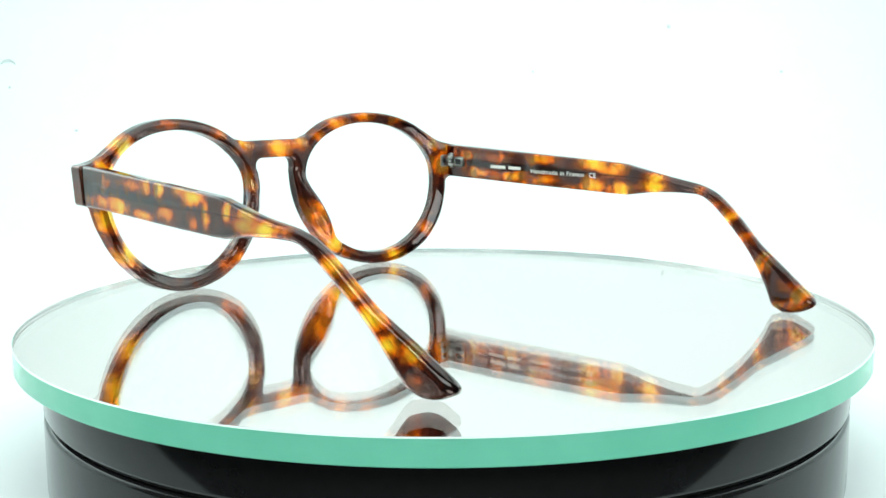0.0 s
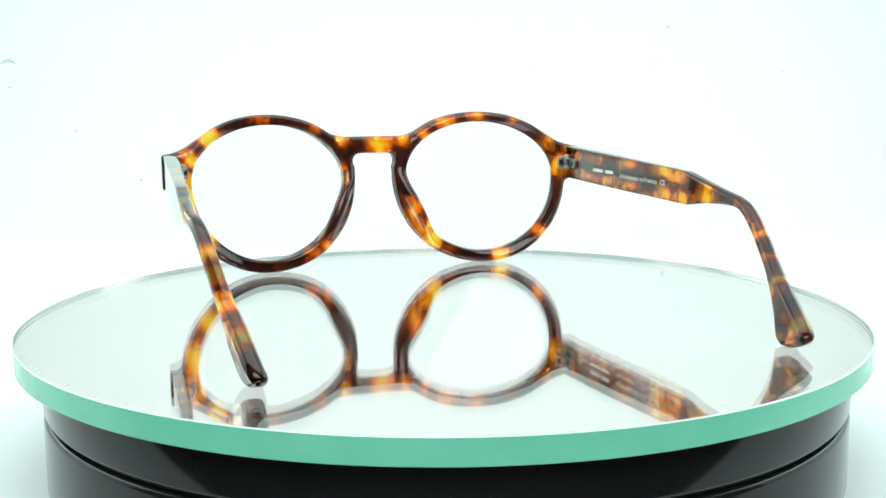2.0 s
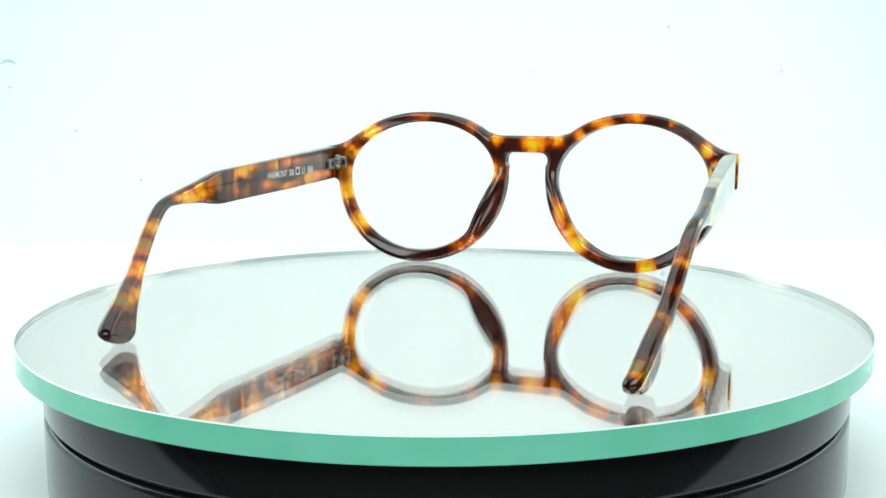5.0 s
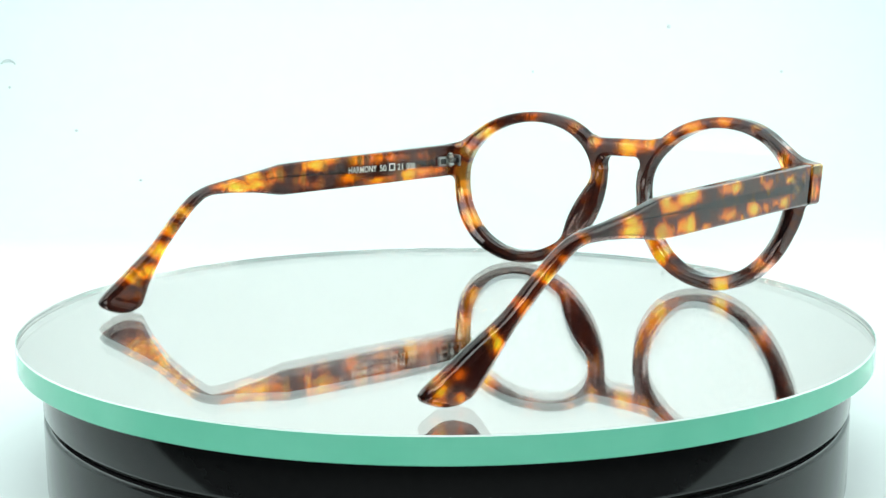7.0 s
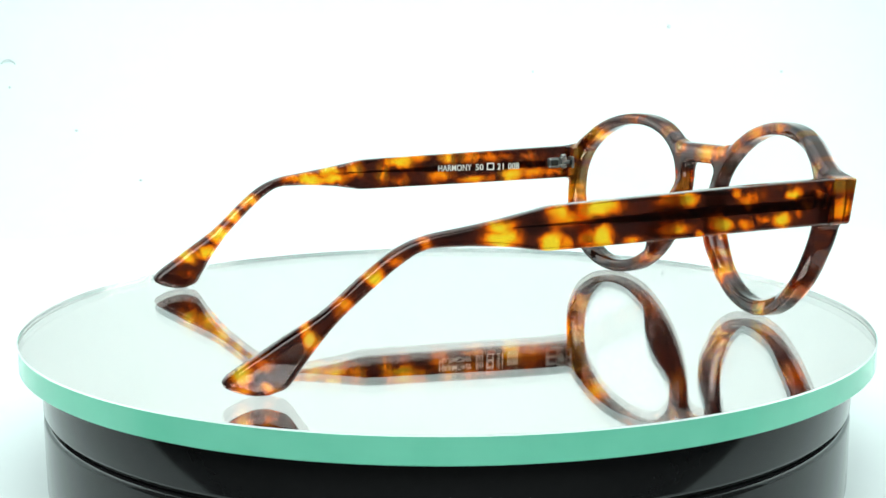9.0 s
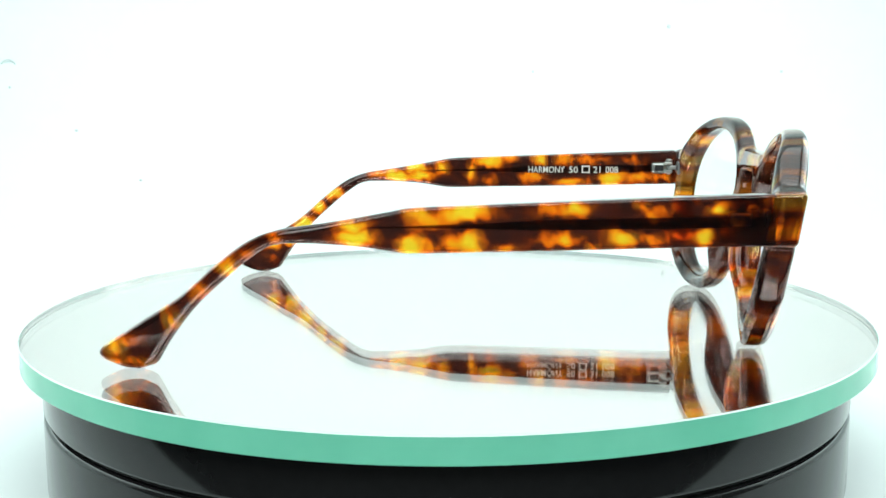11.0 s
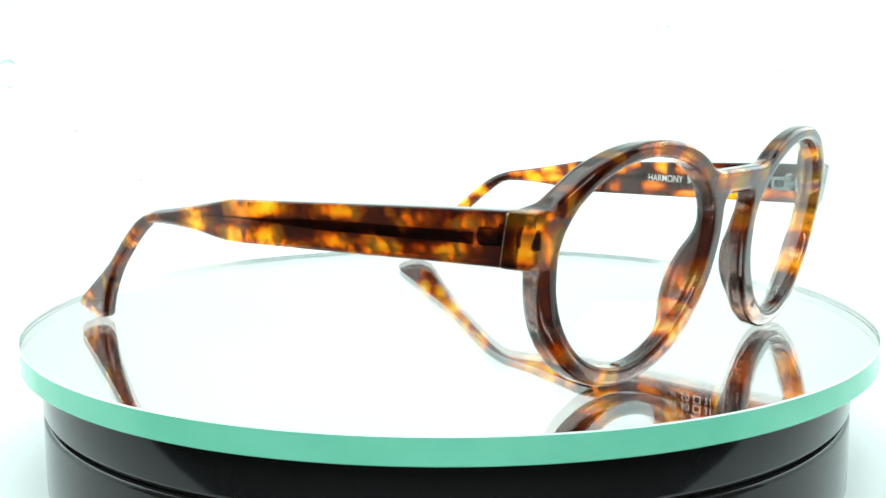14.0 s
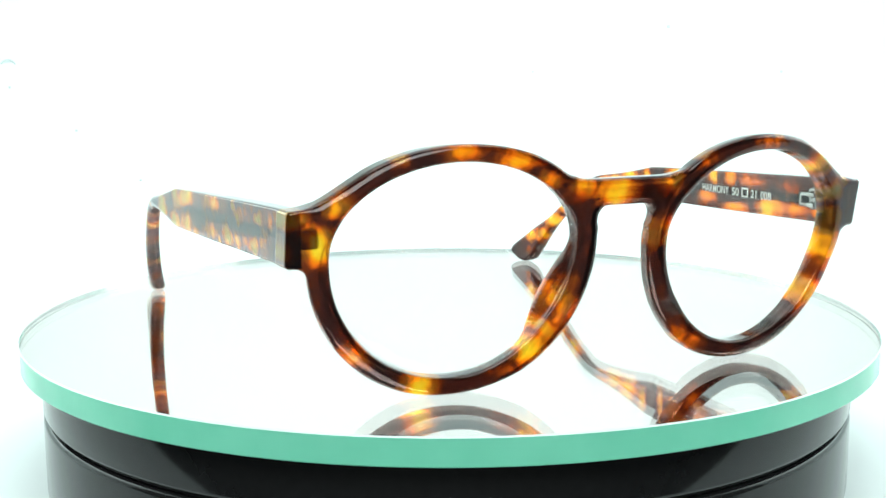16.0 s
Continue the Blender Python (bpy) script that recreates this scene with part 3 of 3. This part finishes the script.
def core_wire(arm, side):
    """The flat steel core inside a temple, seen as a dark stripe through the acetate."""
    bm = bmesh.new()
    rows = []
    for y in np.linspace(-14, 61, 60):
        lag = np.interp(y, *LAG) if side < 0 else 0.0
        x = float(arm_outer(y) - np.interp(y, THICK_Y, THICK_X) * 0.5)
        h = float(np.interp(y, [-14, 0, 12, 24], [0.10, 0.32, 0.6, 1.1]))
        z = 32.6 + 0.012 * y
        loop = [(h * 0.35, h), (-h * 0.35, h), (-h * 0.5, 0), (-h * 0.35, -h), (h * 0.35, -h), (h * 0.5, 0)]
        rows.append([bm.verts.new(Vector((side * (x + min(0.45, abs(a)) * (1 if a > 0 else -1)), y + lag, z + b)) * MM) for a, b in loop])
    for a, b in zip(rows, rows[1:]):
        for k in range(6):
            bm.faces.new((a[k], a[(k + 1) % 6], b[(k + 1) % 6], b[k]))
    bm.faces.new(rows[0])
    bm.faces.new(rows[-1][::-1])
    bmesh.ops.recalc_face_normals(bm, faces=bm.faces)
    return part("core_wire", bm, CORE, arm, "dark steel core inside the temple", smooth=True)


def inner(side, y):
    """The inner face of a temple at y, with the lag of the -x side."""
    return arm_inner(y - np.interp(y, *LAG)) if side < 0 else arm_inner(y)


def lettering(name, text, size, parent, side, y0, z0, width):
    """Words on the inner face of a temple, width mm wide, beginning at y0; read along the temple."""
    cu = bpy.data.curves.new(name, "FONT")
    cu.body, cu.size, cu.offset, cu.resolution_u = text, size, 0.006 * size, 3
    tmp = bpy.data.objects.new(name, cu)
    me = bpy.data.meshes.new_from_object(tmp)
    bpy.data.objects.remove(tmp)
    xs = [v.co.x for v in me.vertices]
    k = width / (max(xs) - min(xs))
    for v in me.vertices:
        y = y0 - side * k * (v.co.x - min(xs))
        v.co = Vector((side * (inner(side, y) - 0.07), y, z0 + v.co.y)) * MM
    return put(name, me, PRINT, parent, "fine silver print")


def bar(name, parent, side, ya, yb, za, zb):
    bm = bmesh.new()
    n = 6
    vs = [[bm.verts.new(Vector((side * (inner(side, ya + (yb - ya) * i / n) - 0.07), ya + (yb - ya) * i / n, z)) * MM) for i in range(n + 1)] for z in (za, zb)]
    for i in range(n):
        bm.faces.new((vs[0][i], vs[0][i + 1], vs[1][i + 1], vs[1][i]))
    return part(name, bm, PRINT, parent, "silver printed bar")


def hinge(parent, side):
    """A steel hinge: a slotted leaf on the temple, a round shoe on the front, knuckle and screw between."""
    dy = 2.8 if side < 0 else 0.0
    xin = float(arm_inner(64.0))

    def blk(x0, x1, y0, y1, z0, z1, r):
        return box(*sorted((side * (xin - x0), side * (xin - x1))), y0 + dy, y1 + dy, z0, z1, r, 3)

    leaf = part("hinge", blk(-0.2, 0.9, 60.9, 66.2, 31.9, 35.4, 0.85), STEEL, parent, "silver steel hinge")
    part("slot", blk(0.7, 0.96, 62.0, 64.7, 32.7, 34.6, 0.1), BLACK_MATT, leaf)
    part("knuckle", blk(0.3, 2.2, 64.8, 67.4, 32.0, 33.1, 0.4), STEEL, leaf)
    part("knuckle", blk(0.3, 2.2, 64.8, 67.4, 34.5, 35.6, 0.4), STEEL, leaf)
    part("knuckle", blk(0.3, 1.8, 65.6, 69.8, 33.2, 34.4, 0.4), STEEL, leaf)
    bm = lathe([(0, 36.6), (0.75, 36.5), (1.05, 36.1), (1.05, 35.6), (0.5, 35.6), (0.5, 31.6), (0, 31.6)], n=20)
    bm.transform(Matrix.Translation(Vector((side * (xin - 1.3), 66.3 + dy, 0)) * MM))
    part("screw", bm, STEEL, leaf, smooth=True)
    part("shoe", blk(-0.3, 3.3, 68.7, 70.0, 31.7, 35.8, 0.6), STEEL, leaf)
    for k in (-1, 1):
        part("slot", blk(1.3 + k * 1.15 - 0.6, 1.3 + k * 1.15 + 0.6, 68.62, 68.9, 33.0, 34.6, 0.06), BLACK_MATT, leaf)
    return leaf


def inlay(parent, side, ya, yb, za, zb):
    """A polished flush panel on the inner face that carries the print."""
    r = 1.6
    me = bpy.data.meshes.new("inlay")
    pts, faces, m = [], [], 70
    # strips along the temple, closed at the sides
    ys = np.linspace(ya, yb, m)
    for i, y in enumerate(ys):
        e = min(y - ya, yb - y)
        cut = r - math.sqrt(max(0.0, r * r - max(0.0, r - e) ** 2)) if e < r else 0.0
        k = 1 - (y - ya) / (yb - ya)
        lo, hi = za + cut + 0.25 * k, zb - cut - 0.55 * k
        for j in range(11):
            pts.append((side * (inner(side, y) - 0.035), y, lo + (hi - lo) * j / 10))
        pts += [(side * (inner(side, y) + 0.1), y, hi), (side * (inner(side, y) + 0.1), y, lo)]
    for i in range(m - 1):
        for j in range(13):
            f = (i * 13 + j, i * 13 + (j + 1) % 13, (i + 1) * 13 + (j + 1) % 13, (i + 1) * 13 + j)
            faces.append(f if side > 0 else f[::-1])
    ends = [tuple(range(13)), tuple(range((m - 1) * 13, m * 13))[::-1]]
    faces += ends if side < 0 else [f[::-1] for f in ends]
    me.from_pydata((np.array(pts) * MM).tolist(), [], faces)
    return put("inlay", me, LACQUER, parent, "clear polished inlaid panel")


def spectacles():
    t = thing("spectacles", "brown tortoiseshell spectacles with round rims, open, on a mirror plate", "spectacles")
    front(t)
    for side in (-1, 1):
        lens(t, side)
    left = temple(t, -1, SPOTS_ARM_L, 11.0, "tortoiseshell temple printed with a model name and sizes")
    right = temple(t, 1, SPOTS_ARM_R, 17.0, "tortoiseshell temple printed with the place of making")
    inlay(left, -1, 19.0, 60.0, 29.0, 37.4)
    inlay(right, 1, 17.0, 57.5, 29.0, 37.2)
    lettering("print", "HARMONY", 2.9, left, -1, 24.6, 32.0, 11.6)
    lettering("print", "50", 2.9, left, -1, 37.6, 32.0, 2.8)
    for b in ((41.6, 44.2, 31.9, 32.3), (41.6, 44.2, 33.9, 34.3), (41.6, 42.0, 32.3, 33.9), (43.8, 44.2, 32.3, 33.9)):
        bar("print", left, -1, *b)
    lettering("print", "21", 2.9, left, -1, 45.3, 32.0, 2.3)
    lettering("print", "008", 2.9, left, -1, 49.2, 32.0, 4.0)
    for ya, yb in ((48.6, 42.0), (40.6, 35.4)):
        bar("print", right, 1, ya, yb, 32.3, 33.3)
    lettering("print", "Handmade in France", 2.0, right, 1, 31.0, 31.6, 21.4)
    lettering("print", "CE", 2.2, right, 1, 7.6, 31.5, 2.6)
    for side in (-1, 1):
        hinge(t, side)
    return t


SPECTACLES = spectacles()


# ---- grey marks on the cloth that stand in for dust on the camera ----
def on_sweep(px, py, dist=2030.0):
    """A place on the white sweep, by the tangents of its bearing from the stand."""
    way = (CAM.to_3x3() @ Vector((px / dist, -py / dist, -1))).normalized()
    p, r = EYE.copy(), 0.18
    while True:
        p += way * 0.0004
        low = FLOOR_Z + r - p.z
        y = TENT_BACK - r + math.sqrt(max(0.0, r * r - low * low)) if low > 0 else TENT_BACK
        if p.y > y - 0.0006:
            return p - way * 0.0002, way


def speck(px, py, r):
    p, way = on_sweep(px, py)
    bm = bmesh.new()
    bmesh.ops.create_icosphere(bm, subdivisions=2, radius=r * MM)
    for v in bm.verts:
        v.co *= 1 + 0.25 * noise.noise(v.co * 900 + p * 50)
        v.co.y *= 0.35
    bm.transform(Matrix.Translation(p))
    tagged(part("camera_dust_speck", bm, SPECK, smooth=True), "tiny grey speck on the white cloth, standing in for camera dust", "speck", "specks on the cloth")


# hook-shaped mark of camera dust, built as a curled strand at the sweep
def thread(px, py):
    p, way = on_sweep(px, py)
    bm = bmesh.new()
    rows = []
    for k in range(13):
        a = radians(20 + 150 * k / 12)
        c = p + Vector((-0.006 * math.cos(a), 0, 0.0045 * math.sin(a)))
        out = Vector((-math.cos(a), 0, math.sin(a)))
        w = 0.0009 * math.sin(math.pi * (0.12 + 0.76 * k / 12))
        rows.append([bm.verts.new(c + w * (out * math.cos(b) + Vector((0, 1, 0)) * 0.5 * math.sin(b))) for b in (0, 1.26, 2.51, 3.77, 5.03)])
    for a, b in zip(rows, rows[1:]):
        for k in range(5):
            bm.faces.new((a[k], a[(k + 1) % 5], b[(k + 1) % 5], b[k]))
    bm.faces.new(rows[0][::-1])
    bm.faces.new(rows[-1])
    tagged(part("thread", bm, SPECK, smooth=True), "short curled grey mark on the white cloth, standing in for camera dust", "thread")


for sx, sy, sr in ((400, -394, 1.6), (-649, -209, 1.4), (599, -314, 1.2), (159, -314, 1.0), (-535, -121, 1.3), (-767, -286, 1.2)):
    speck(sx, sy, sr)
thread(-770, -324)


# ---- what moves: the platter turns, with the plate and the spectacles on it ----
def turn(t):
    """The platter's angle in radians at t seconds."""
    return 0.7619958726664595 + t * (-0.22385556147608318 + t * (0.0026036959510141807 + t * (-0.00027757834235539745 + t * (1.5352530246477194e-05 - t * 3.637171280117336e-07))))


def motions():
    steps = [k * 0.5 for k in range(33)]
    gl, pl, pt = [], [], []
    for t in steps:
        a = turn(t)
        c, s = math.cos(a), math.sin(a)
        gl.append((t, pose(0.00046 * c, 0.00046 * s, 0, 0, 0, math.degrees(a) - 0.917)))
        ox, oy = PLATE_OFF
        pl.append((t, pose((ox * c - oy * s) * MM, (ox * s + oy * c) * MM, TOP_Z * MM, 0, 0, math.degrees(a))))
        pt.append((t, pose(0, 0, 0, 0, 0, math.degrees(a))))
    walk(SPECTACLES, gl)
    walk(PLATE, pl)
    walk(PLATTER, pt)


motions()
